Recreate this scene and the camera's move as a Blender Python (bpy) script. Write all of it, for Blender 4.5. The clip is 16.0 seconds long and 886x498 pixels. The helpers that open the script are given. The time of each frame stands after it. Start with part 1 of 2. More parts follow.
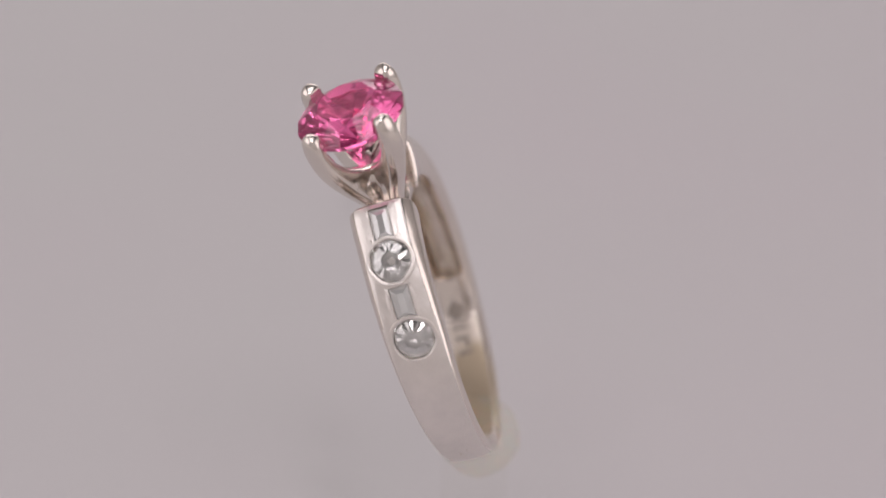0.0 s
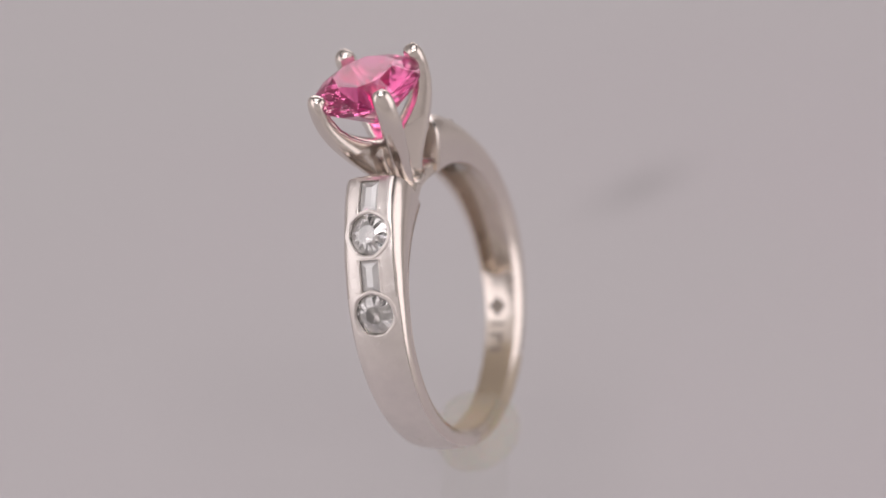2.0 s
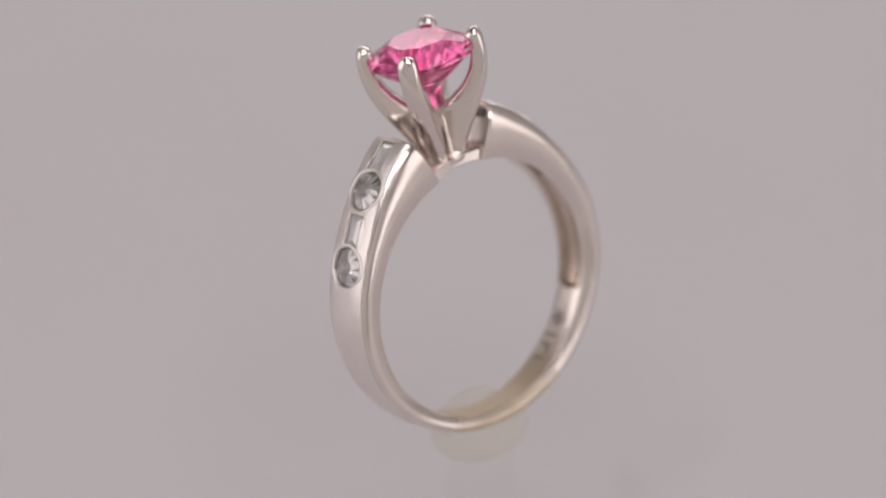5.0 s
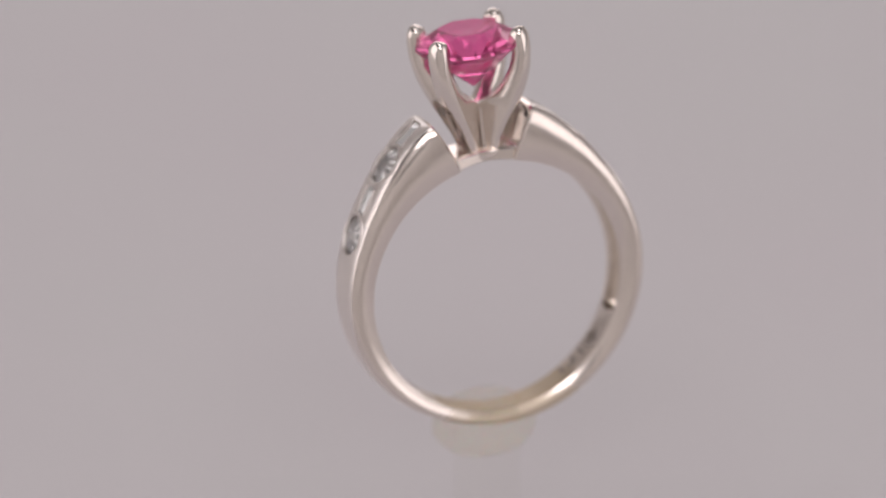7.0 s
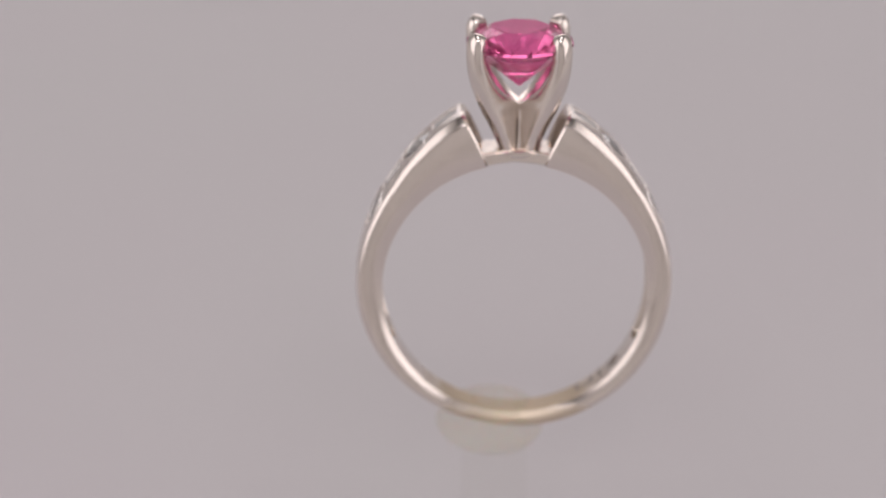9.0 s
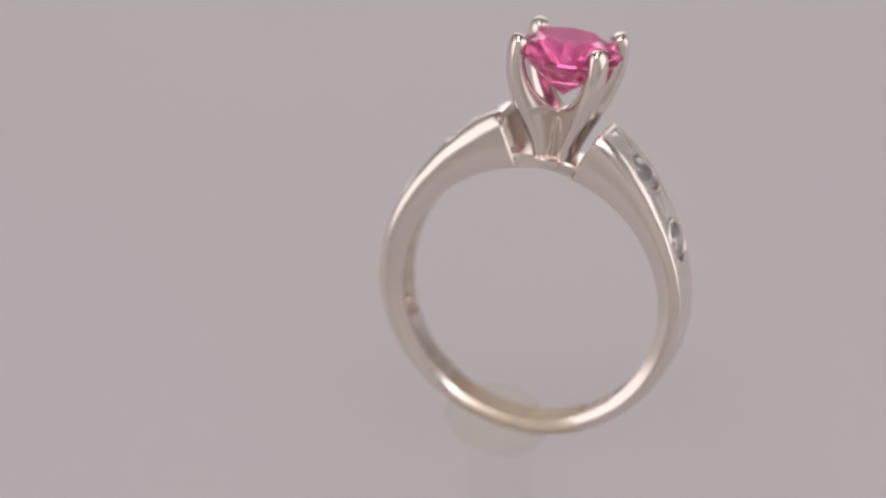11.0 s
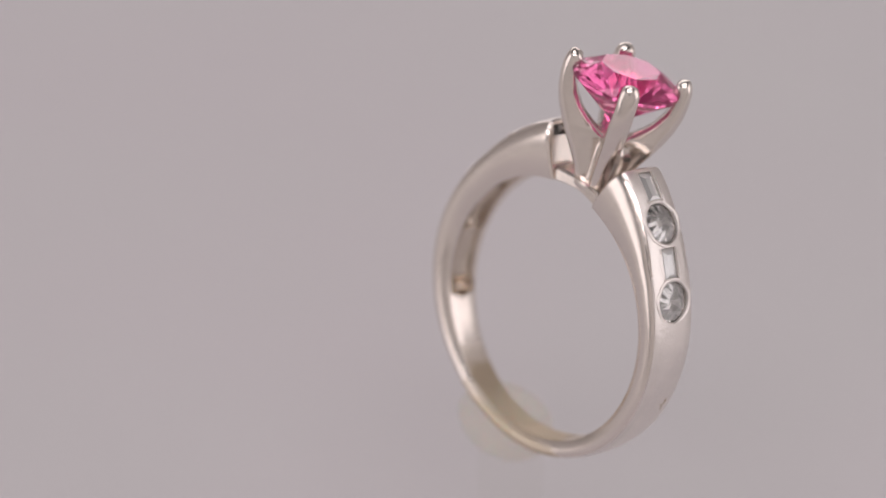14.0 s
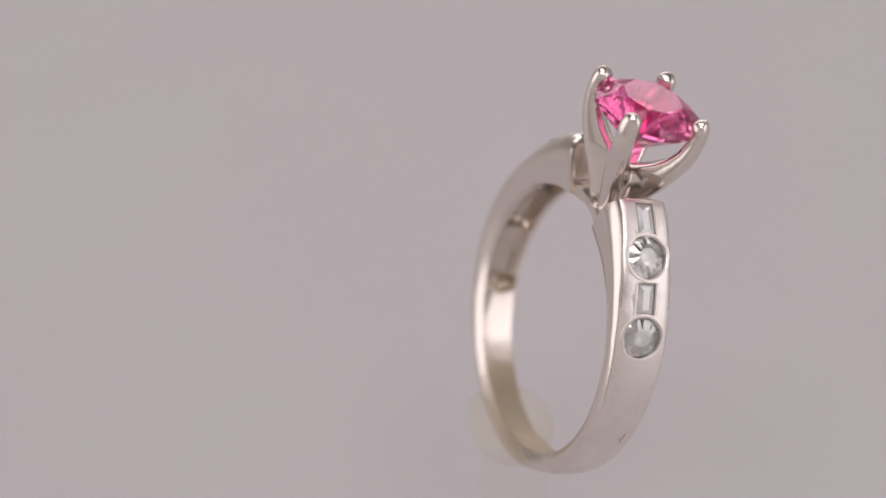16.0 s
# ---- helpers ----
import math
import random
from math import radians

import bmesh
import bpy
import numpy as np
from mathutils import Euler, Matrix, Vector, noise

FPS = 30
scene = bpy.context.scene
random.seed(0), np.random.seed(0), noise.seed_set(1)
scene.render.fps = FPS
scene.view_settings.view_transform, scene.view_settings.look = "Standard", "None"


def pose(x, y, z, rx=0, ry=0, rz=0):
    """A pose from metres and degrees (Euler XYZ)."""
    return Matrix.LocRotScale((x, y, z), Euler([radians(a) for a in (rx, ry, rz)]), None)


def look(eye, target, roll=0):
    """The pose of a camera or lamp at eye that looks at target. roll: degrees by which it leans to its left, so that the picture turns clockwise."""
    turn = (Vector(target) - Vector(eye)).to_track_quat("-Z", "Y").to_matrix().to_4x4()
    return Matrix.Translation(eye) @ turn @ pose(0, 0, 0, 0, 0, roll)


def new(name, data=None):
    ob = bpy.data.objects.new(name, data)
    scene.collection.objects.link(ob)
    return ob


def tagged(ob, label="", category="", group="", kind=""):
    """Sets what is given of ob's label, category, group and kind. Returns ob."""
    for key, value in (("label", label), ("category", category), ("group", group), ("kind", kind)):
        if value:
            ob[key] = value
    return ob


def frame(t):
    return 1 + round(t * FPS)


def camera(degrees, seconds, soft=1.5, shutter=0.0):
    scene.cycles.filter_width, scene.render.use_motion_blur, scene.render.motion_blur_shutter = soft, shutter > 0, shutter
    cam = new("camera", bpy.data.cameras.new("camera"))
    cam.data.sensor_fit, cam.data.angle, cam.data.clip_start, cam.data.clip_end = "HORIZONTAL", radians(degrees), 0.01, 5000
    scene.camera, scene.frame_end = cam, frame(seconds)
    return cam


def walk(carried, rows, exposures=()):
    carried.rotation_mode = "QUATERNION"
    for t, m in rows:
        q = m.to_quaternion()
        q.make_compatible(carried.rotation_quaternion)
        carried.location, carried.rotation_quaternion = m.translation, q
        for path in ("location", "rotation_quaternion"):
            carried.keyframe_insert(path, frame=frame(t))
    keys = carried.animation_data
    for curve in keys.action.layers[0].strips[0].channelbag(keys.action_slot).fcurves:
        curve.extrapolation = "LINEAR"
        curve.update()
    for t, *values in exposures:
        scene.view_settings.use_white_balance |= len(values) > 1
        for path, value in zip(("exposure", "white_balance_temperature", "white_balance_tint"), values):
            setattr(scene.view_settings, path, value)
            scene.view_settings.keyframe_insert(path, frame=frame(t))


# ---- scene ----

# one millimetre; the turntable's top is z = 0 and its axis x = y = 0
MM = 0.001
PLATE = 40.0 * MM
START, SPEED = 93.8, -10.173

EYE = (0.0, -0.14138, 0.11381 + PLATE)
cam = camera(17.8, 16.0, soft=1.6)
PITCH, YAW = -38.04, 1.42
walk(cam, [(0.0, pose(*EYE, 90 + PITCH, 0, YAW)), (16.0, pose(*EYE, 90 + PITCH, 0, YAW))])
cam.data.dof.use_dof = True
cam.data.dof.focus_distance = 0.1755
cam.data.dof.aperture_fstop = 21.0


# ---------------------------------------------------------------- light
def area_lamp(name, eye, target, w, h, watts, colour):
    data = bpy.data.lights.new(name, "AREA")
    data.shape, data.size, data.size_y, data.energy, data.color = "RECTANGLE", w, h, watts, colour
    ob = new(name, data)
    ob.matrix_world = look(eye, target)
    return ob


world = bpy.data.worlds.new("room")
world.use_nodes = True
scene.world = world
world.node_tree.nodes["Background"].inputs[0].default_value = (0.80, 0.78, 0.78, 1)
world.node_tree.nodes["Background"].inputs[1].default_value = 0.06
WHITE_LED = (1.0, 0.935, 0.95)
area_lamp("overhead_softbox", (0.0, 0.02, 0.56), (0, 0.02, 0), 0.34, 0.34, 0.78, WHITE_LED)
area_lamp("side_softbox", (-0.33, -0.10, 0.17), (0, -0.05, 0.05), 0.32, 0.34, 0.38, WHITE_LED)
area_lamp("side_softbox.001", (0.33, -0.10, 0.17), (0, -0.05, 0.05), 0.32, 0.34, 0.38, WHITE_LED)
# added fill with no known source, lightens the gem's table from behind
area_lamp("back_fill", (0.0, 0.385, 0.13), (0, 0, 0.10), 0.40, 0.16, 0.34, WHITE_LED)
# unseen fill above the camera, added to brighten the diamonds and front faces
area_lamp("front_fill", (0.0, -0.27, 0.50), (0, 0, 0.06), 0.34, 0.10, 0.66, WHITE_LED)
scene.view_settings.exposure = -0.05


# ---------------------------------------------------------------- materials
def material(name, colour, rough=0.5, metal=0.0, spread=0.05, grain=2.0, bump=0.0, bump_scale=4.0, **extra):
    """A principled surface; grain and bump sizes are in cycles a millimetre."""
    m = bpy.data.materials.new(name)
    m.use_nodes = True
    n, link = m.node_tree.nodes, m.node_tree.links.new
    b = n["Principled BSDF"]
    co = n.new("ShaderNodeTexCoord")
    big, fine = n.new("ShaderNodeTexNoise"), n.new("ShaderNodeTexNoise")
    big.inputs["Scale"].default_value, fine.inputs["Scale"].default_value = grain * 1000 / 6, grain * 1000
    big.inputs["Detail"].default_value = fine.inputs["Detail"].default_value = 4
    add = n.new("ShaderNodeMath")
    add.operation = "ADD"
    ramp = n.new("ShaderNodeMapRange")
    ramp.inputs["From Min"].default_value, ramp.inputs["From Max"].default_value = 0.7, 1.3
    mix = n.new("ShaderNodeMix")
    mix.data_type = "RGBA"
    lo, hi = [c * (1 - spread) for c in colour], [min(1, c * (1 + spread)) for c in colour]
    mix.inputs["A"].default_value, mix.inputs["B"].default_value = (*lo, 1), (*hi, 1)
    for t in (big, fine):
        link(co.outputs["Object"], t.inputs["Vector"])
    link(big.outputs["Fac"], add.inputs[0])
    link(fine.outputs["Fac"], add.inputs[1])
    link(add.outputs[0], ramp.inputs["Value"])
    link(ramp.outputs["Result"], mix.inputs["Factor"])
    link(mix.outputs["Result"], b.inputs["Base Color"])
    r2 = n.new("ShaderNodeMapRange")
    r2.inputs["From Min"].default_value, r2.inputs["From Max"].default_value = 0.7, 1.3
    r2.inputs["To Min"].default_value, r2.inputs["To Max"].default_value = rough * 0.8, min(1, rough * 1.2)
    link(add.outputs[0], r2.inputs["Value"])
    link(r2.outputs["Result"], b.inputs["Roughness"])
    b.inputs["Metallic"].default_value = metal
    for key, value in extra.items():
        b.inputs[key.replace("_", " ")].default_value = value
    if bump:
        bt, bp = n.new("ShaderNodeTexNoise"), n.new("ShaderNodeBump")
        bt.inputs["Scale"].default_value, bt.inputs["Detail"].default_value = bump_scale * 1000, 5
        bp.inputs["Strength"].default_value, bp.inputs["Distance"].default_value = bump, 0.03 * MM
        link(co.outputs["Object"], bt.inputs["Vector"])
        link(bt.outputs["Fac"], bp.inputs["Height"])
        link(bp.outputs["Normal"], b.inputs["Normal"])
    return m


def glass(name, colour, ior, rough=0.0):
    m = bpy.data.materials.new(name)
    m.use_nodes = True
    n = m.node_tree.nodes
    n.remove(n["Principled BSDF"])
    g = n.new("ShaderNodeBsdfGlass")
    g.inputs["Color"].default_value, g.inputs["IOR"].default_value, g.inputs["Roughness"].default_value = (*colour, 1), ior, rough
    m.node_tree.links.new(g.outputs[0], n["Material Output"].inputs["Surface"])
    return m


GOLD = material("polished white gold", (0.78, 0.715, 0.665), 0.22, 1.0, 0.02, 0.6, 0.02, 0.6)
SATIN = material("satin white gold", (0.82, 0.772, 0.74), 0.38, 1.0, 0.045, 1.2, 1.0, 5.0)
RUBBED = material("rubbed yellowish metal", (0.56, 0.49, 0.38), 0.45, 1.0)
MARKED = material("stamped dark metal", (0.34, 0.30, 0.27), 0.6, 1.0)
def stone(name, colour, ior, lift, lift_colour, gloss=0.0, gloss_rough=0.05):
    """A clear cut stone; diffuse and mirror shares stand in for light facets return."""
    m = bpy.data.materials.new(name)
    m.use_nodes = True
    n, link = m.node_tree.nodes, m.node_tree.links.new
    b = n["Principled BSDF"]
    for key, value in (("Base Color", (*colour, 1)), ("Roughness", 0.0), ("IOR", ior), ("Transmission Weight", 1.0)):
        b.inputs[key].default_value = value
    lifted, facet = n.new("ShaderNodeBsdfDiffuse"), n.new("ShaderNodeBsdfGlossy")
    lifted.inputs["Color"].default_value, facet.inputs["Roughness"].default_value = (*lift_colour, 1), gloss_rough
    first, second = n.new("ShaderNodeMixShader"), n.new("ShaderNodeMixShader")
    first.inputs[0].default_value, second.inputs[0].default_value = lift, gloss
    link(b.outputs[0], first.inputs[1])
    link(lifted.outputs[0], first.inputs[2])
    link(first.outputs[0], second.inputs[1])
    link(facet.outputs[0], second.inputs[2])
    link(second.outputs[0], n["Material Output"].inputs["Surface"])
    return m


# the diffuse share paints brightness into facets that would render dark
PINK = stone("pink sapphire", (1.0, 0.22, 0.51), 1.74, 0.10, (0.95, 0.11, 0.43))
CLEAR = stone("clear step-cut diamond", (0.99, 0.99, 0.99), 2.42, 0.40, (0.96, 0.96, 0.95), 0.28, 0.08)
DIAMOND = stone("clear diamond", (1.0, 0.99, 0.975), 2.42, 0.07, (0.96, 0.95, 0.93), 0.27, 0.04)
WAX = material("translucent cream wax", (0.64, 0.60, 0.50), 0.55, 0.0, 0.04, 0.5, 0.2, 0.6, Subsurface_Weight=0.5, Subsurface_Scale=0.002, Specular_IOR_Level=0.2)
mixer = WAX.node_tree.nodes.new("ShaderNodeMixShader")
clear = WAX.node_tree.nodes.new("ShaderNodeBsdfTransparent")
mixer.inputs[0].default_value = 0.14
clear.inputs[0].default_value = (1.0, 0.995, 0.975, 1)
WAX.node_tree.links.new(clear.outputs[0], mixer.inputs[1])
WAX.node_tree.links.new(WAX.node_tree.nodes["Principled BSDF"].outputs[0], mixer.inputs[2])
WAX.node_tree.links.new(mixer.outputs[0], WAX.node_tree.nodes["Material Output"].inputs["Surface"])


def tint_foot(m, top, depth, colour, metal_loss=0.6):
    """A duller yellow-brown tint on the foot of the band, with an uneven upper rim (heights in mm)."""
    n, link = m.node_tree.nodes, m.node_tree.links.new
    b = n["Principled BSDF"]
    below = b.inputs["Base Color"].links[0].from_socket
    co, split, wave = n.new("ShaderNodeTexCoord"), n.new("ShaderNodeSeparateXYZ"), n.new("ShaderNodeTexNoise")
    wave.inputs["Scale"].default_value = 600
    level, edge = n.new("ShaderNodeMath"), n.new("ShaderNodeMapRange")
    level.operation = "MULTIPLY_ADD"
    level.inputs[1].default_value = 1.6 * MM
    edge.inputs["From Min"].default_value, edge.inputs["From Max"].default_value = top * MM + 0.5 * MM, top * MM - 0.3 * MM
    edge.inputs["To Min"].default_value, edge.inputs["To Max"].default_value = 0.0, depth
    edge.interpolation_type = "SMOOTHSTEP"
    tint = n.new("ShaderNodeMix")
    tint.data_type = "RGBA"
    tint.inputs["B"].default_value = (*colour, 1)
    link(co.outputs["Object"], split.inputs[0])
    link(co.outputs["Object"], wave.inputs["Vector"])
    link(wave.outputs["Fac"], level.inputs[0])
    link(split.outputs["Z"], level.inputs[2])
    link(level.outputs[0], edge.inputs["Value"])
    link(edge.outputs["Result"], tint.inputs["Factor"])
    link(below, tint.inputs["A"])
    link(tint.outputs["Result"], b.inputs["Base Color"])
    metal_left = n.new("ShaderNodeMath")
    metal_left.operation = "MULTIPLY_ADD"
    metal_left.inputs[1].default_value, metal_left.inputs[2].default_value = -metal_loss, 1.0
    link(edge.outputs["Result"], metal_left.inputs[0])
    link(metal_left.outputs[0], b.inputs["Metallic"])
    dull = n.new("ShaderNodeMix")
    dull.inputs["B"].default_value = 0.62
    link(edge.outputs["Result"], dull.inputs["Factor"])
    link(b.inputs["Roughness"].links[0].from_socket, dull.inputs["A"])
    link(dull.outputs["Result"], b.inputs["Roughness"])


tint_foot(GOLD, -7.7, 0.55, (0.46, 0.36, 0.21), 0.4)
tint_foot(SATIN, -9.4, 0.4, (0.55, 0.45, 0.30))
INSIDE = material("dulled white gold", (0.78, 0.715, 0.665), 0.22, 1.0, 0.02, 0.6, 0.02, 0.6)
tint_foot(INSIDE, -5.6, 0.55, (0.50, 0.44, 0.37), 0.0)
tint_foot(INSIDE, -6.7, 0.65, (0.37, 0.285, 0.175), 0.25)
ACRYLIC = glass("clear acrylic", (0.99, 0.99, 0.985), 1.01)
TABLE = material("pale grey turntable laminate", (0.534, 0.511, 0.525), 0.75, 0.0, 0.012, 0.02)


def smudge(m, places):
    """Soft grey rub marks in a material: x, y, angle in degrees, length and width in mm, depth."""
    n, link = m.node_tree.nodes, m.node_tree.links.new
    b = n["Principled BSDF"]
    co = n.new("ShaderNodeTexCoord")
    below = b.inputs["Base Color"].links[0].from_socket
    for x, y, turn, l, w, depth in places:
        mp = n.new("ShaderNodeMapping")
        mp.vector_type = "TEXTURE"
        mp.inputs["Location"].default_value = (x * MM, y * MM, 0)
        mp.inputs["Rotation"].default_value = (0, 0, radians(turn))
        mp.inputs["Scale"].default_value = (l * MM, w * MM, 100 * MM)
        ball = n.new("ShaderNodeTexGradient")
        ball.gradient_type = "QUADRATIC_SPHERE"
        fac = n.new("ShaderNodeMath")
        fac.operation, fac.inputs[1].default_value = "MULTIPLY", depth
        mix = n.new("ShaderNodeMix")
        mix.data_type = "RGBA"
        mix.inputs["B"].default_value = (0.145, 0.152, 0.145, 1)
        link(co.outputs["Object"], mp.inputs["Vector"])
        link(mp.outputs["Vector"], ball.inputs["Vector"])
        link(ball.outputs["Fac"], fac.inputs[0])
        link(fac.outputs[0], mix.inputs["Factor"])
        link(below, mix.inputs["A"])
        below = mix.outputs["Result"]
    link(below, b.inputs["Base Color"])


hue = next(x for x in TABLE.node_tree.nodes if x.type == "MIX")
hue.inputs["A"].default_value, hue.inputs["B"].default_value = (0.523, 0.511, 0.518, 1), (0.545, 0.511, 0.533, 1)
smudge(TABLE, [(65.6, 6.2, -33.5, 11.0, 4.0, 0.30), (31.1, 11.2, 20, 9, 5, 0.06), (24.9, 11.2, -40, 4, 8, 0.10), (-22, 99.8, 10, 14, 6, 0.25)])
CLOTH = material("white tent cloth", (0.62, 0.60, 0.59), 0.9, 0.0, 0.03, 0.05)
# paler than the other walls, to brighten what the metal mirrors in front
REFLECTOR = material("pale reflector cloth", (0.74, 0.72, 0.705), 0.9, 0.0, 0.03, 0.05)
DARK_PANEL = material("charcoal reflection panel", (0.07, 0.068, 0.066), 0.9, 0.0, 0.05, 0.05)
# cast groove metal, its brown deepened to hold the recess's shade
GROOVE_SHADE = material("shaded cast groove metal", (0.62, 0.545, 0.475), 0.2, 1.0, 0.12, 1.0, 0.25, 1.6)


# ---------------------------------------------------------------- helpers of this place
def finish(bm, name, mat, sharp=35.0, smooth=True, scale=MM):
    bmesh.ops.recalc_face_normals(bm, faces=bm.faces)
    if smooth:
        for f in bm.faces:
            f.smooth = True
        for e in bm.edges:
            if len(e.link_faces) == 2 and e.calc_face_angle(0.0) > radians(sharp):
                e.smooth = False
    bm.transform(Matrix.Scale(scale, 4))
    me = bpy.data.meshes.new(name)
    bm.to_mesh(me)
    bm.free()
    me.materials.append(mat)
    return me


def part(name, bm, mat, parent, label="", sharp=35.0, smooth=True):
    ob = new(name, finish(bm, name, mat, sharp, smooth))
    ob.parent = parent
    if label:
        tagged(ob, label)
    return ob


def loft(rings, closed_ring=True, cap=True, loop=False):
    """A skin over rings of points, each with the same count."""
    bm = bmesh.new()
    vs = [[bm.verts.new(p) for p in ring] for ring in rings]
    k = len(vs[0])
    for a, b in list(zip(vs, vs[1:])) + ([(vs[-1], vs[0])] if loop else []):
        for i in range(k if closed_ring else k - 1):
            j = (i + 1) % k
            bm.faces.new((a[i], a[j], b[j], b[i]))
    if cap and not loop:
        bm.faces.new(vs[0])
        bm.faces.new(list(reversed(vs[-1])))
    return bm


def lerp_table(rows, x):
    xs, ys = zip(*rows)
    return float(np.interp(x, xs, ys))


def tube(path, radii, k=14, flat=1.0):
    """A round bar along a path in space, with rounded ends."""
    rings = []
    pts = [Vector(p) for p in path]
    for i, p in enumerate(pts):
        d = (pts[min(i + 1, len(pts) - 1)] - pts[max(i - 1, 0)]).normalized()
        u = d.cross(Vector((0.31, 0.2, 0.05)).normalized()).normalized()
        if abs(d.z) > 0.2:
            u = Vector((-p.y, p.x, 0)).normalized()
        v = d.cross(u).normalized()
        rings.append([p + (u * math.cos(t) + v * math.sin(t) * flat) * radii[i] for t in np.linspace(0, 2 * math.pi, k, endpoint=False)])
    return loft(rings)


# ---------------------------------------------------------------- the place
def build_place():
    bm = bmesh.new()
    bmesh.ops.create_cone(bm, cap_ends=True, segments=128, radius1=0.125, radius2=0.125, depth=0.012)
    bmesh.ops.translate(bm, verts=bm.verts, vec=(0, 0, -0.006))
    rim = [e for e in bm.edges if abs(e.verts[0].co.z) < 1e-6 and abs(e.verts[1].co.z) < 1e-6]
    bmesh.ops.bevel(bm, geom=rim, offset=0.0012, segments=3, affect="EDGES")
    disc = tagged(new("turntable"), "round matt pale grey display turntable with faint rub marks", "turntable")
    plate = new("plate", finish(bm, "plate", TABLE, scale=1.0))
    plate.parent = disc
    b = bmesh.new()
    bmesh.ops.create_cone(b, cap_ends=True, segments=96, radius1=0.105, radius2=0.11, depth=0.018)
    bmesh.ops.translate(b, verts=b.verts, vec=(0, 0, -0.0212))
    foot = new("base", finish(b, "base", CLOTH, scale=1.0))
    foot.parent = disc

    # table top, tent walls and the room's floor
    def slab(name, lo, hi, mat, label, category):
        b = bmesh.new()
        bmesh.ops.create_cube(b, size=1)
        size, mid = Vector(hi) - Vector(lo), (Vector(hi) + Vector(lo)) / 2
        for v in b.verts:
            v.co = Vector((v.co.x * size.x, v.co.y * size.y, v.co.z * size.z)) + mid
        return tagged(new(name, finish(b, name, mat, smooth=False, scale=1.0)), label, category, kind="structure")

    slab("floor", (-0.6, -0.6, -0.06), (0.6, 0.6, -0.0304), CLOTH, "white cloth floor of the light tent", "floor")
    slab("wall_north", (-0.4, 0.4, -0.0304), (0.4, 0.41, 0.6), CLOTH, "white cloth back of the light tent", "wall")
    slab("wall_west", (-0.41, -0.4, -0.0304), (-0.4, 0.41, 0.6), CLOTH, "white cloth side of the light tent", "wall")
    slab("wall_east", (0.4, -0.4, -0.0304), (0.41, 0.41, 0.6), CLOTH, "white cloth side of the light tent", "wall")
    # unseen front added for reflections: pale cloth with an opening for the camera, onto the dim room
    b = bmesh.new()
    for lo, hi in (((-0.41, -0.0304), (-0.055, 0.6)), ((0.055, -0.0304), (0.41, 0.6)), ((-0.055, -0.0304), (0.055, 0.29)), ((-0.055, 0.41), (0.055, 0.6))):
        made = bmesh.ops.create_cube(b, size=1)
        for v in made["verts"]:
            v.co = Vector(((lo[0] + hi[0]) / 2 + v.co.x * (hi[0] - lo[0]), -0.405 + v.co.y * 0.01, (lo[1] + hi[1]) / 2 + v.co.z * (hi[1] - lo[1])))
    tagged(new("wall_south", finish(b, "wall_south", REFLECTOR, smooth=False, scale=1.0)), "unseen pale front reflector with a dark opening, added for reflections", "wall", kind="structure")
    # unseen dark top, added for dark gaps between the lamps' reflections
    slab("ceiling", (-0.41, -0.4, 0.6), (0.41, 0.41, 0.61), DARK_PANEL, "unseen charcoal top, added to darken the ring's reflections", "ceiling")
    return disc


# ---------------------------------------------------------------- stones
def brilliant(r, crown=0.155, pavilion=0.43, table=0.56, girdle=0.03, n=8, turn=0.0):
    """A round brilliant of radius r, girdle at z = 0."""
    bm = bmesh.new()
    d = 2 * r

    def ring(count, rad, z, step):
        return [bm.verts.new((rad * math.cos(2 * math.pi * (i + step) / count), rad * math.sin(2 * math.pi * (i + step) / count), z)) for i in range(count)]

    top = ring(n, table * r, crown * d, 0)
    star = ring(n, 0.79 * r, crown * d * 0.56, 0.5)
    g1 = ring(2 * n, r, girdle * d / 2, 0)
    g2 = ring(2 * n, r, -girdle * d / 2, 0)
    low = ring(n, 0.22 * r, -pavilion * d * 0.80, 0.5 + turn)
    tip = bm.verts.new((0, 0, -pavilion * d))
    bm.faces.new(top)
    for i in range(n):
        j = (i + 1) % n
        a, b, c = g1[2 * i], g1[2 * i + 1], g1[(2 * i + 2) % (2 * n)]
        bm.faces.new((top[i], star[i], top[j]))
        bm.faces.new((top[i], a, star[i]))
        bm.faces.new((top[j], star[i], c))
        bm.faces.new((star[i], a, b))
        bm.faces.new((star[i], b, c))
        a2, b2, c2 = g2[2 * i], g2[2 * i + 1], g2[(2 * i + 2) % (2 * n)]
        bm.faces.new((low[i], b2, a2))
        bm.faces.new((low[i], c2, b2))
        bm.faces.new((tip, low[i], a2))
        bm.faces.new((tip, c2, low[i]))
    for i in range(2 * n):
        j = (i + 1) % (2 * n)
        bm.faces.new((g1[i], g2[i], g2[j], g1[j]))
    return bm


def baguette(w, l):
    """A step-cut stone with two steps above and two below its girdle, at z = 0; w along y and l along x."""
    rings = []
    for cx, cy, z in ((0.70, 0.48 * w, -0.75), (0.35, 0.23 * w, -0.42), (0, 0, -0.05), (0, 0, 0.03), (0.20, 0.18, 0.15), (0.44, 0.44, 0.25)):
        hx, hy = l * 0.5 - cx, w * 0.5 - cy
        rings.append([(-hx, -hy, z), (hx, -hy, z), (hx, hy, z), (-hx, hy, z)])
    return loft(rings)


# ---------------------------------------------------------------- the ring, in millimetres about the middle of its hole
R_IN = 8.7
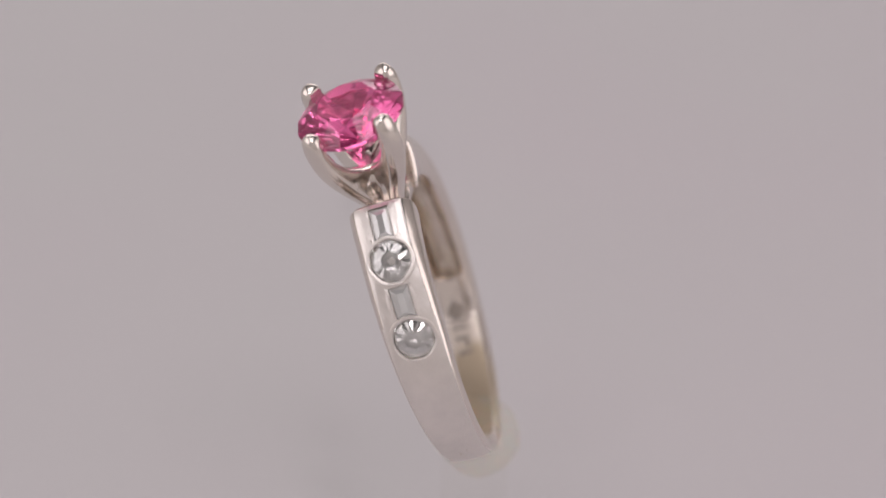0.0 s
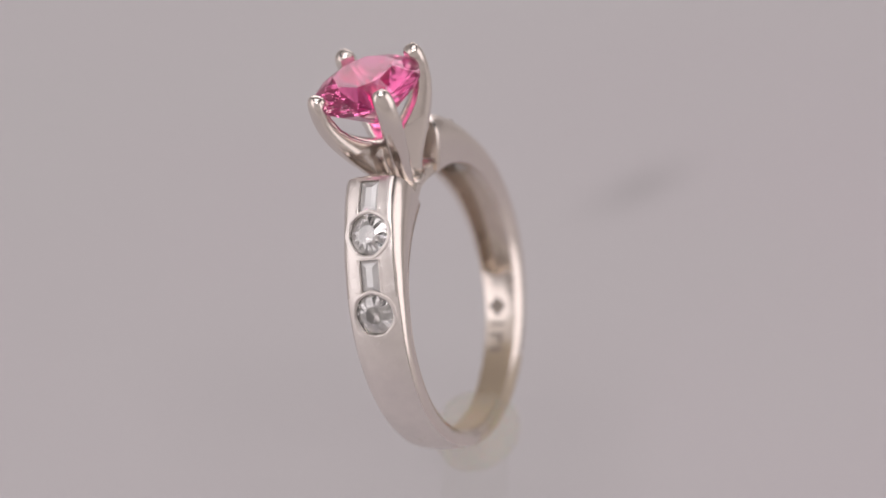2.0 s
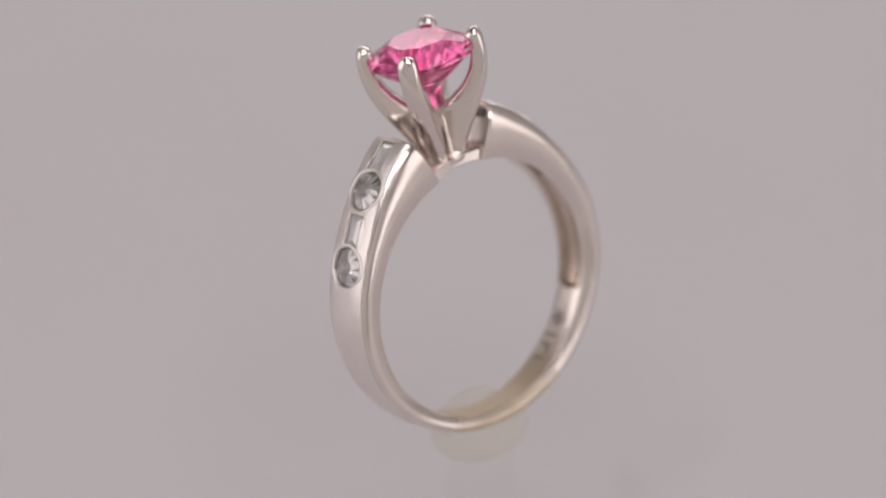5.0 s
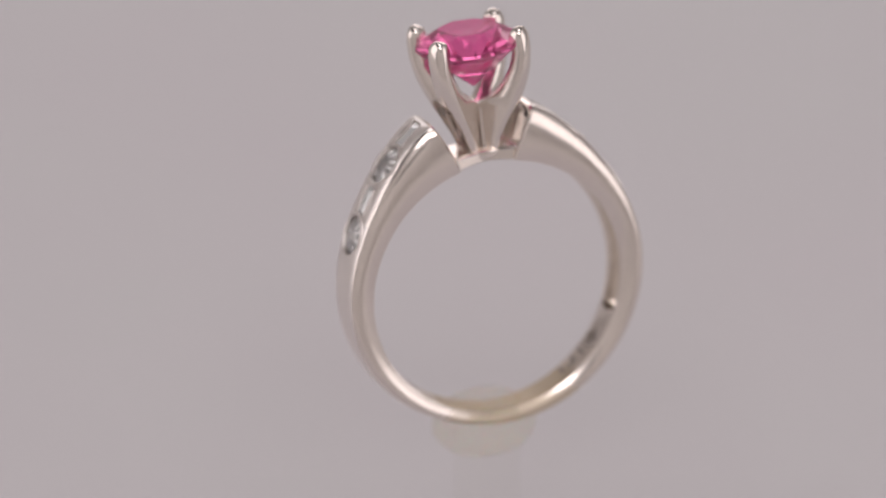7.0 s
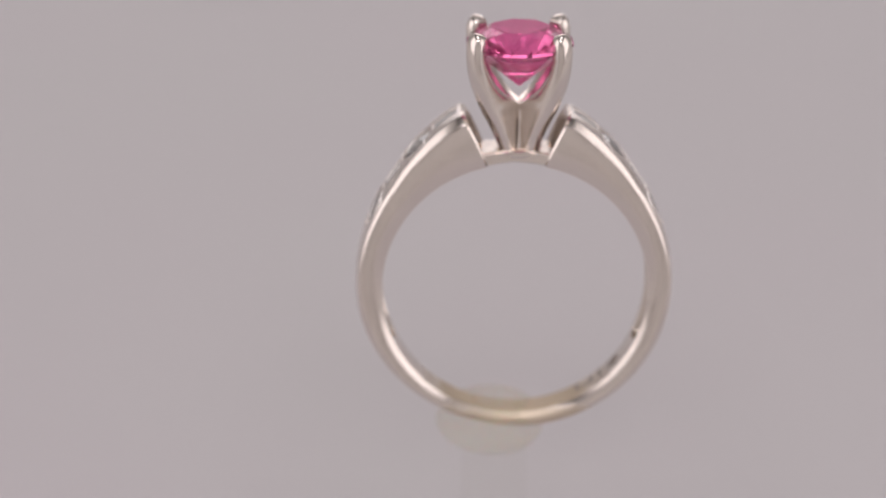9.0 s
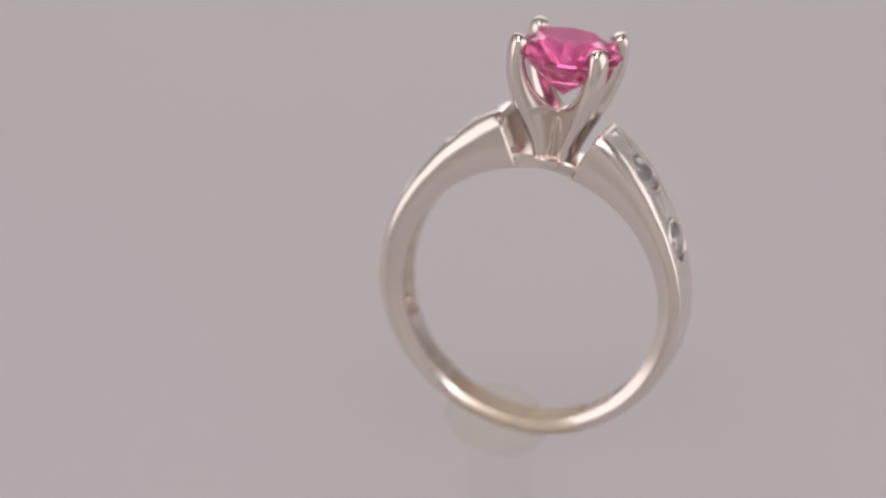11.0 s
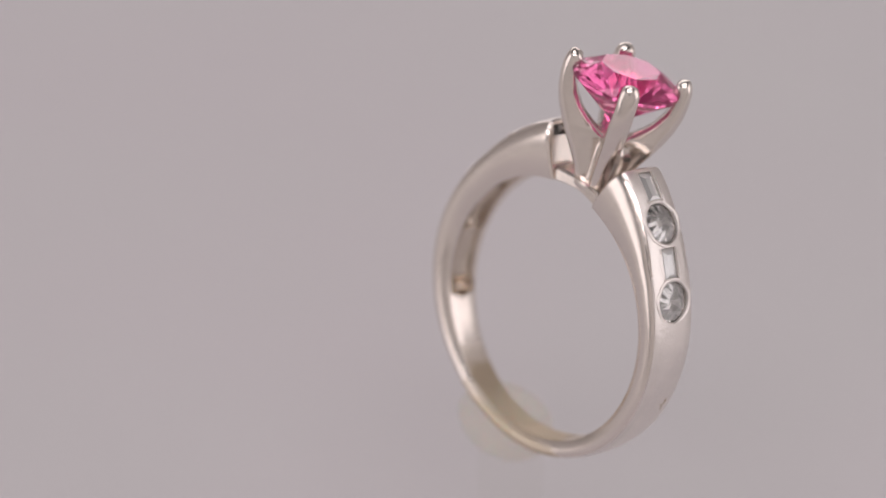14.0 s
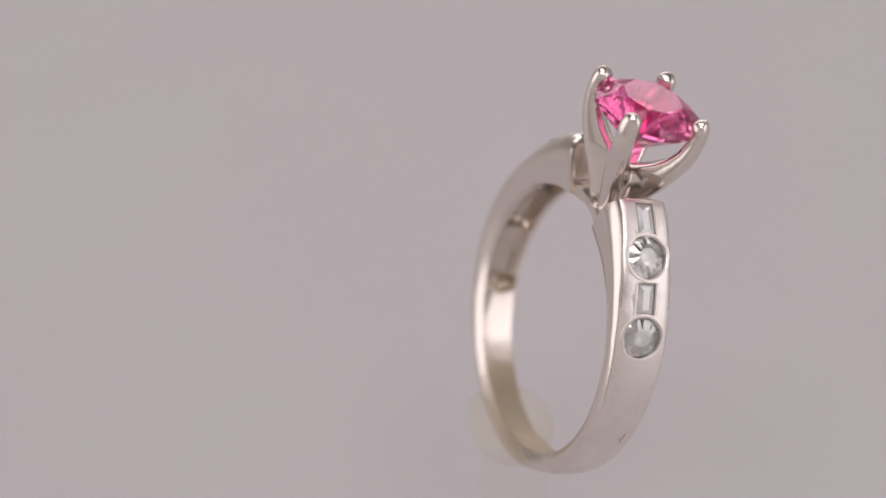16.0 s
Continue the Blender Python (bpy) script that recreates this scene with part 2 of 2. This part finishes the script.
# one half is a little thicker, and the band sits a little off the head's axis
SWELL = 0.10
TAPER = [(0, 1.0), (100, 1.0), (140, -1.2), (165, -1.6), (180, 0.0)]
BAND_OFFSET = Vector((-0.22, -0.08, -0.02)) * MM
OUTER = [(0, 12.6), (16, 12.40), (22, 12.12), (33, 11.50), (47, 10.85), (60, 10.55), (75, 10.42), (90, 10.33), (120, 10.15), (150, 9.95), (180, 9.85)]
HALF = [(0, 2.10), (20, 2.08), (60, 1.95), (90, 1.75), (130, 1.45), (180, 1.32)]


def at(phi, r, y=0.0):
    a = radians(phi)
    return Vector((r * math.sin(a), y, r * math.cos(a)))


def section(phi, end=107.0, swell=0.0, step=False):
    """The band's outline (y, r) at an angle from the top; the inner groove stops at the angle end, and may be shallow in its lower part."""
    ro, h = lerp_table(OUTER, phi) + swell, lerp_table(HALF, phi)
    k = min(1.0, (ro - R_IN) / 3.2)
    mid = ro - 1.25 * k
    low = R_IN + min(0.1, 0.3 * (mid - R_IN))
    belly = 0.34
    side = [(h - belly * q * q, mid - (mid - low) * q) for q in (1.0, 0.75, 0.5, 0.25)] + [(h, ro - 1.25 * k), (h - 0.04 * k, ro - 0.95 * k), (h - 0.12 * k, ro - 0.70 * k), (h - 0.25 * k, ro - 0.46 * k), (h - 0.39 * k, ro - 0.27 * k - 0.03), (h - 0.48 * k - 0.05, ro - 0.14)]
    top = [(h * 0.66, ro - 0.075), (h * 0.5, ro - 0.035), (h * 0.25, ro - 0.01)]
    out = [(-y, r) for y, r in side] + [(-y, r) for y, r in top] + [(0, ro)] + top[::-1] + side[::-1]
    hi = h - belly
    # hollow groove on the inside of the shoulders
    g = min(1.0, max(0.0, (phi - 18) / 3)) * min(1.0, max(0.0, (end - phi) / 1.5))
    g = math.sqrt(1 - (1 - g) ** 2)
    depth = g * min(1.5, max(1.12, (ro - R_IN) * 0.5))
    if step:
        depth *= 1.0 - 0.55 * min(1.0, max(0.0, (phi - 83) / 1.3)) * min(1.0, max(0.0, (110 - phi) / 3))
    w = min(1.0 * (0.30 + 0.70 * g), hi - 0.25)
    out += [(hi - 0.05, R_IN + 0.02), (hi - 0.12, R_IN)]
    out += [(w + 0.08, R_IN), (w, R_IN + depth * 0.2), (w - 0.08, R_IN + depth * 0.6), (w * 0.62, R_IN + depth * 0.92), (0, R_IN + depth + 0.02 * g), (-w * 0.62, R_IN + depth * 0.92), (-w + 0.08, R_IN + depth * 0.6), (-w, R_IN + depth * 0.2), (-w - 0.08, R_IN)]
    out += [(-hi + 0.12, R_IN), (-hi + 0.05, R_IN + 0.02)]
    return out


def cut_angle(r):
    return float(np.interp(r, (8.7, 12.4), (12.3, 16.2)))


STONES = [("baguette", 22.4, 1.3, 2.1), ("round", 33.5, 1.36, 0), ("baguette", 46.9, 1.3, 2.12), ("round", 59.4, 1.34, 0)]


def seat(kind, phi, side):
    """The pose of a stone in the band: its z outwards, its x along the band."""
    ro = lerp_table(OUTER, phi)
    d = 0.6
    out = (at(phi + d, lerp_table(OUTER, phi + d)) - at(phi - d, lerp_table(OUTER, phi - d))).normalized()
    z = Vector((0, 1, 0)).cross(out) * -1
    x, y = out, Vector((0, 1, 0))
    z = x.cross(y)
    if z.dot(at(phi, 1)) < 0:
        y, z = -y, -z
    p = at(phi, ro)
    m = Matrix((x, y, z)).transposed().to_4x4()
    m.translation = p - z * (0.36 if kind == "round" else 0.24)
    if side < 0:
        m.translation += z * SWELL
        m = Matrix.Rotation(math.pi, 4, "Z") @ m
    return m


def build_band(ring):
    phis = [13.5, 14.3] + [13.5 + i * 1.25 for i in range(1, 84)]
    phis += list(np.linspace(120, 180, 18))
    halves = []
    for end, swell in ((115.5, 0.0), (114.5, SWELL)):
        half = []
        for p in phis:
            k = max(0.0, min(1.0, (34 - p) / 20.0))
            half.append([at(p + (cut_angle(r) - 14.0) * k, r, y) for y, r in section(p, end, swell * lerp_table(TAPER, p), swell > 0)])
        # a bright little chamfer round the cut end
        mid = sum(half[0], Vector()) / len(half[0])
        scoop = [v + (mid - v) * 0.42 + Vector((0.75, 0, -0.2)) for v in half[0]]
        rim = [v + (mid - v).normalized() * 0.28 for v in half[0]]
        half[0] = [v + (mid - v).normalized() * 0.14 for v in half[0]]
        half[0:0] = [scoop, rim]
        halves.append(half)
    other = [[Vector((-v.x, v.y, v.z)) for v in r] for r in reversed(halves[1][:-1])]
    bm = loft(halves[0] + other)
    bmesh.ops.recalc_face_normals(bm, faces=bm.faces)
    me = bpy.data.meshes.new("band")
    bm.to_mesh(me)
    bm.free()
    body = new("band", me)
    # seats for the stones, sunk into the outer face
    cut = bmesh.new()
    for side in (1, -1):
        for kind, phi, a, b in STONES:
            m = seat(kind, phi, side)
            if kind == "round":
                made = bmesh.ops.create_cone(cut, cap_ends=True, segments=40, radius1=a * 0.9, radius2=a + 0.06, depth=1.6)
                bmesh.ops.transform(cut, matrix=m @ Matrix.Translation((0, 0, -0.15)), verts=made["verts"])
            else:
                made = bmesh.ops.create_cube(cut, size=1)
                bmesh.ops.transform(cut, matrix=m @ Matrix.Translation((0, 0, -0.1)) @ Matrix.Diagonal((b + 0.05, a + 0.02, 1.5, 1)), verts=made["verts"])
    # drilled pits at the lower ends of the inner grooves
    for phi in (112.6, -111.6):
        made = bmesh.ops.create_cone(cut, cap_ends=True, segments=20, radius1=0.62, radius2=0.55, depth=1.7)
        bmesh.ops.transform(cut, matrix=Matrix.Translation(at(phi, R_IN + 0.45)) @ Matrix.Rotation(radians(phi), 4, "Y"), verts=made["verts"])
    cme = bpy.data.meshes.new("cut")
    cut.to_mesh(cme)
    cut.free()
    cutter = new("cut", cme)
    mod = body.modifiers.new("seats", "BOOLEAN")
    mod.operation, mod.object, mod.solver, mod.use_self = "DIFFERENCE", cutter, "EXACT", True
    shaped = bpy.data.meshes.new_from_object(body.evaluated_get(bpy.context.evaluated_depsgraph_get()))
    bpy.data.objects.remove(body)
    bpy.data.objects.remove(cutter)
    bm = bmesh.new()
    bm.from_mesh(shaped)
    bm.normal_update()
    for f in bm.faces:
        c = f.calc_center_median()
        out = Vector((c.x, 0, c.z)).normalized()
        r = math.hypot(c.x, c.z)
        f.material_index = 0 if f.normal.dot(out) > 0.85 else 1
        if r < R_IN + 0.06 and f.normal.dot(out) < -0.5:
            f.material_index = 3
        # groove faces take the metal with the shade in its colour
        if abs(c.y) < 0.99 and R_IN + 0.12 < r < R_IN + 1.7 and f.normal.dot(out) < 0.5 and 18 < math.degrees(math.atan2(abs(c.x), c.z)) < 117:
            f.material_index = 2
    bpy.data.meshes.remove(shaped)
    bpy.data.meshes.remove(cme)
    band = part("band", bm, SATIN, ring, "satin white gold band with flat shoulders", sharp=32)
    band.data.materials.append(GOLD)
    band.data.materials.append(GROOVE_SHADE)
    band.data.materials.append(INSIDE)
    # little gallery under the head
    rows = []
    for p in np.linspace(-13.0, 13.0, 15):
        w, hgt = 1.25 + 0.02 * abs(p), 0.75 + 0.012 * abs(p)
        rows.append([at(p, r, y) for y, r in ((-w, R_IN + 0.1), (-w + 0.1, R_IN), (w - 0.1, R_IN), (w, R_IN + 0.1), (w, R_IN + hgt - 0.15), (w - 0.2, R_IN + hgt), (-w + 0.2, R_IN + hgt), (-w, R_IN + hgt - 0.15))])
    part("bridge", loft(rows), GOLD, ring, "polished bridge between the shoulders")
    return band


def build_stones(ring, band):
    cuts = {}
    for side in (1, -1):
        for kind, phi, a, b in STONES:
            key = (kind, a, b)
            if key not in cuts:
                bm = brilliant(a, 0.15, 0.42, 0.42, n=13, turn=0.25) if kind == "round" else baguette(a, b)
                cuts[key] = finish(bm, kind, DIAMOND if kind == "round" else CLEAR, smooth=False)
            m = seat(kind, phi, side)
            m.translation *= MM
            ob = new("round_diamond" if kind == "round" else "baguette_diamond", cuts[key])
            ob.parent = ring
            ob.matrix_local = m
            tagged(ob, "round brilliant diamond set flush" if kind == "round" else "small step-cut baguette diamond")
            if kind == "round":
                # burnished lip
                rows = []
                for t in np.linspace(0, 2 * math.pi, 48, endpoint=False):
                    wob = 1 + 0.018 * math.sin(3 * t + phi) + 0.014 * math.sin(7 * t + side)
                    rows.append([Vector(((a * wob + q) * math.cos(t), (a * wob + q) * math.sin(t), z)) for q, z in ((-0.06, 0.15), (-0.06, 0.24), (-0.03, 0.315), (0.03, 0.352), (0.10, 0.36), (0.19, 0.335), (0.22, 0.22))])
                lip = loft(rows, loop=True)
                bmesh.ops.transform(lip, matrix=seat(kind, phi, side), verts=lip.verts)
                part("setting_rim", lip, SATIN, ring, "burnished rim round a diamond")
            else:
                # channel walls along the stone
                for y in (-1, 1):
                    rows = []
                    for t in np.linspace(-1, 1, 9):
                        e = 1 - 0.8 * abs(t) ** 4
                        wob = 0.02 * math.sin(7 * t + phi + y)
                        rows.append([Vector((t * (b / 2 + 0.05), y * (a / 2 + q + wob * (q > 0)), z)) for q, z in ((0.0, 0.08), (0.0, 0.20), (0.05, 0.2 + 0.075 * e), (0.14, 0.2 + 0.08 * e), (0.26 * e + 0.02, 0.22), (0.30 * e + 0.02, 0.10))])
                    wall = loft(rows)
                    bmesh.ops.transform(wall, matrix=seat(kind, phi, side), verts=wall.verts)
                    part("channel_wall", wall, SATIN, ring, "burnished channel wall beside a baguette")


FACE = [(9.0, 1.45), (9.8, 1.62), (10.5, 1.98), (11.2, 2.36), (12.0, 2.86), (13.0, 3.38), (13.94, 3.8), (14.88, 4.07), (15.88, 4.18), (16.58, 4.17), (16.98, 4.11), (17.23, 4.02), (17.4, 3.92), (17.5, 3.82), (17.55, 3.73)]
WIDE = [(9.0, 0.52), (12.0, 0.62), (13.94, 0.66), (14.88, 0.65), (15.88, 0.64), (16.58, 0.66), (16.98, 0.63), (17.23, 0.54), (17.4, 0.40), (17.5, 0.23), (17.55, 0.05)]
INNER = [(9.0, 0.02), (12.35, 0.02), (12.5, 0.4), (12.75, 0.85), (13.1, 1.36), (13.55, 1.88), (13.94, 2.28), (14.88, 2.86), (15.88, 3.17), (16.58, 3.08), (16.98, 3.06), (17.23, 3.12), (17.4, 3.27), (17.5, 3.46), (17.55, 3.65)]


def build_prong(turn):
    """A narrow bar, deep towards the middle, with a rounded back and a rounded tip."""
    u, v = Vector((math.cos(turn), math.sin(turn), 0)), Vector((-math.sin(turn), math.cos(turn), 0))
    rows = []
    for z in [9.0, 9.6, 10.2, 10.8, 11.4, 12.0, 12.15, 12.25, 12.35, 12.5, 12.75, 13.0, 13.25, 13.5, 14.0, 14.5, 14.9, 15.4, 15.88, 16.28, 16.58, 16.83, 16.98, 17.12, 17.23, 17.32, 17.4, 17.46, 17.5, 17.53, 17.55]:
        r, w = lerp_table(FACE, z), lerp_table(WIDE, z)
        th = r - lerp_table(INNER, z)
        c = min(w * 0.8, th * 0.4)
        pts = [(-w, r - c * 1.2)]
        for q in np.linspace(180, 0, 9):
            pts.append((w * math.cos(radians(q)), r - c + c * math.sin(radians(q)) ** 0.8))
        pts += [(w, r - c * 1.2), (w * 0.96, r - th + min(0.22, 0.2 * th)), (w * 0.7, r - th), (-w * 0.7, r - th), (-w * 0.96, r - th + min(0.22, 0.2 * th))]
        rows.append([u * q + v * p + Vector((0, 0, z)) for p, q in pts])
    return loft(rows)


def build_head(ring):
    for t in (41.5, 139.1, 218.4, 315.6):
        part("prong", build_prong(radians(t)), GOLD, ring, "flared prong with a rounded tip", sharp=50)

    # shallow webs between the blades towards the shoulders
    for t, u in ((315.6 - 360, 41.5), (139.1, 218.4)):
        m = radians((t + u) / 2)
        w = Vector((math.cos(m), math.sin(m), 0))
        rows = []
        for z in np.linspace(9.0, 12.3, 12):
            r, half = lerp_table(FACE, z), lerp_table(WIDE, z) * 0.9
            q = r - lerp_table([(9.0, 0.25), (10.5, 0.35), (11.5, 0.7), (12.3, 1.5)], z)
            valley = r * lerp_table([(9.0, 0.66), (10.5, 0.62), (11.5, 0.52), (12.3, 0.32)], z)
            a, c = [Vector((math.cos(x), math.sin(x), 0)) * q + Vector((-math.sin(x), math.cos(x), 0)) * half * side for x, side in ((radians(t), 1), (radians(u), -1))]
            v = w * valley
            rows.append([p + Vector((0, 0, z)) for p in (w * 0.3, a, a * 0.5 + v * 0.5, a * 0.2 + v * 0.8, c * 0.2 + v * 0.8, c * 0.5 + v * 0.5, c)])
        part("web", loft(rows), GOLD, ring, sharp=60)
    # the bright line where two blades meet on the faces
    for t in (90.0, 270.0):
        w = Vector((math.cos(radians(t)), math.sin(radians(t)), 0))
        path = [w * r + Vector((0, 0, z)) for r, z in ((0.90, 9.3), (0.86, 10.0), (0.86, 11.0), (0.84, 11.8), (0.74, 12.3))]
        part("seam", tube(path, [0.18, 0.14, 0.12, 0.13, 0.06], 10), GOLD, ring)
    rows = []
    for z, r in ((8.95, 1.45), (9.15, 1.55), (9.4, 1.52), (9.55, 1.3)):
        rows.append([(r * math.cos(t), r * math.sin(t), z) for t in np.linspace(0, 2 * math.pi, 32, endpoint=False)])
    part("head_foot", loft(rows), GOLD, ring)
    gem = brilliant(3.48, 0.15, 0.42, 0.56, 0.03)
    bmesh.ops.rotate(gem, verts=gem.verts, cent=(0, 0, 0), matrix=Matrix.Rotation(radians(11), 3, "Z"))
    bmesh.ops.translate(gem, verts=gem.verts, vec=(0, 0, 16.33))
    part("pink_gem", gem, PINK, ring, "round brilliant cut hot pink gemstone", smooth=False)


def build_marks(ring):
    """Stamps inside the band and small scratches outside, as thin inlaid pieces."""
    def patch(name, phi, y, l, w, r, turn=0.0, shape=4):
        bm = bmesh.new()
        pts = []
        for i in range(shape):
            t = 2 * math.pi * (i + (0.5 if shape != 4 or not turn else 0.0)) / shape
            pts.append((math.cos(t) * 0.71, math.sin(t) * 0.71))
        lo = [bm.verts.new(at(phi + math.degrees(px * l / abs(r)), abs(r) + 0.02, y + py * w)) for px, py in pts]
        hi = [bm.verts.new(at(phi + math.degrees(px * l / abs(r)), abs(r) - 0.008, y + py * w)) for px, py in pts]
        bm.faces.new(lo)
        bm.faces.new(list(reversed(hi)))
        for i in range(shape):
            j = (i + 1) % shape
            bm.faces.new((lo[i], lo[j], hi[j], hi[i]))
        return part(name, bm, MARKED, ring, smooth=False)

    patch("stamp", 130.5, 0.2, 0.95, 0.92, R_IN, turn=1.0)
    patch("stamp", 138.5, 0.2, 0.24, 1.0, R_IN)
    patch("stamp", 143.5, 0.25, 0.26, 0.9, R_IN)
    patch("stamp", 146.0, -0.05, 0.6, 0.28, R_IN)
    patch("stamp", 150.5, 0.2, 0.30, 0.9, R_IN)


def build_scratches(ring):
    for phi, y, l, w in ((-113.0, -0.25, 0.75, 0.05), (-115.0, 0.0, 0.06, 0.5), (-117.0, 0.25, 0.5, 0.05), (98.0, 0.8, 0.42, 0.07), (99.5, 0.6, 0.07, 0.34), (101.0, 0.75, 0.3, 0.06)):
        r = lerp_table(OUTER, abs(phi)) - 0.03
        bm = bmesh.new()
        lo = [bm.verts.new(at(phi + math.degrees(px * l / r), r, y + py * w)) for px, py in ((-0.5, -0.5), (0.5, -0.3), (0.5, 0.5), (-0.5, 0.3))]
        hi = [bm.verts.new(at(phi + math.degrees(px * l / r), r + 0.038, y + py * w)) for px, py in ((-0.5, -0.5), (0.5, -0.3), (0.5, 0.5), (-0.5, 0.3))]
        bm.faces.new(lo)
        bm.faces.new(hi[::-1])
        for i in range(4):
            bm.faces.new((lo[i], lo[(i + 1) % 4], hi[(i + 1) % 4], hi[i]))
        part("scratch", bm, RUBBED, ring, "faint yellowish rub in the polish", smooth=False)


def build_ring():
    ring = tagged(new("ring"), "white gold ring with pink solitaire and diamond shoulders, leaning in wax", "ring")
    band = build_band(ring)
    build_stones(ring, band)
    build_marks(ring)
    build_scratches(ring)
    for ob in ring.children:
        ob.location += BAND_OFFSET
    build_head(ring)
    return ring


# ---------------------------------------------------------------- the mount
def build_mount():
    bm = bmesh.new()
    bmesh.ops.create_uvsphere(bm, u_segments=48, v_segments=24, radius=1)
    for v in bm.verts:
        n = noise.noise(v.co * 1.3) * 0.06 + 1
        v.co = Vector((v.co.x * 3.6 * n, v.co.y * 2.75 * n, v.co.z * 1.95 * n))
    lump = new("wax_lump", finish(bm, "wax_lump", WAX))
    tagged(lump, "small lump of translucent cream wax holding the ring", "wax")
    bm = bmesh.new()
    bmesh.ops.create_cone(bm, cap_ends=True, segments=64, radius1=2.2, radius2=2.2, depth=26.4)
    bmesh.ops.translate(bm, verts=bm.verts, vec=(0, 1.4, 13.2))
    post = new("acrylic_post", finish(bm, "acrylic_post", ACRYLIC))
    tagged(post, "clear acrylic post standing on the turntable", "post")
    return lump, post


turntable = build_place()
ring = build_ring()
wax_lump, acrylic_post = build_mount()

# the ring leans back from its face; z of the hole's middle above the plate
RING_BASE = pose(1.476 * MM, 4.879 * MM, PLATE, 0, 0, 0) @ pose(0, 0, 0, 0, 0.285, 0) @ pose(0, 0, 0, -18.38, 0, 0) @ pose(0, 0, -2.8 * MM)
WAX_BASE = pose(-0.3 * MM, 1.15 * MM, PLATE - 12.2 * MM)


def motions():
    times = [0.5 * i for i in range(33)]
    for thing, base in ((turntable, pose(0, 0, 0)), (ring, RING_BASE), (wax_lump, WAX_BASE), (acrylic_post, pose(0, 0, 0.1 * MM))):
        walk(thing, [(t, pose(0, 0, 0, 0, 0, START + SPEED * t) @ base) for t in times])


motions()
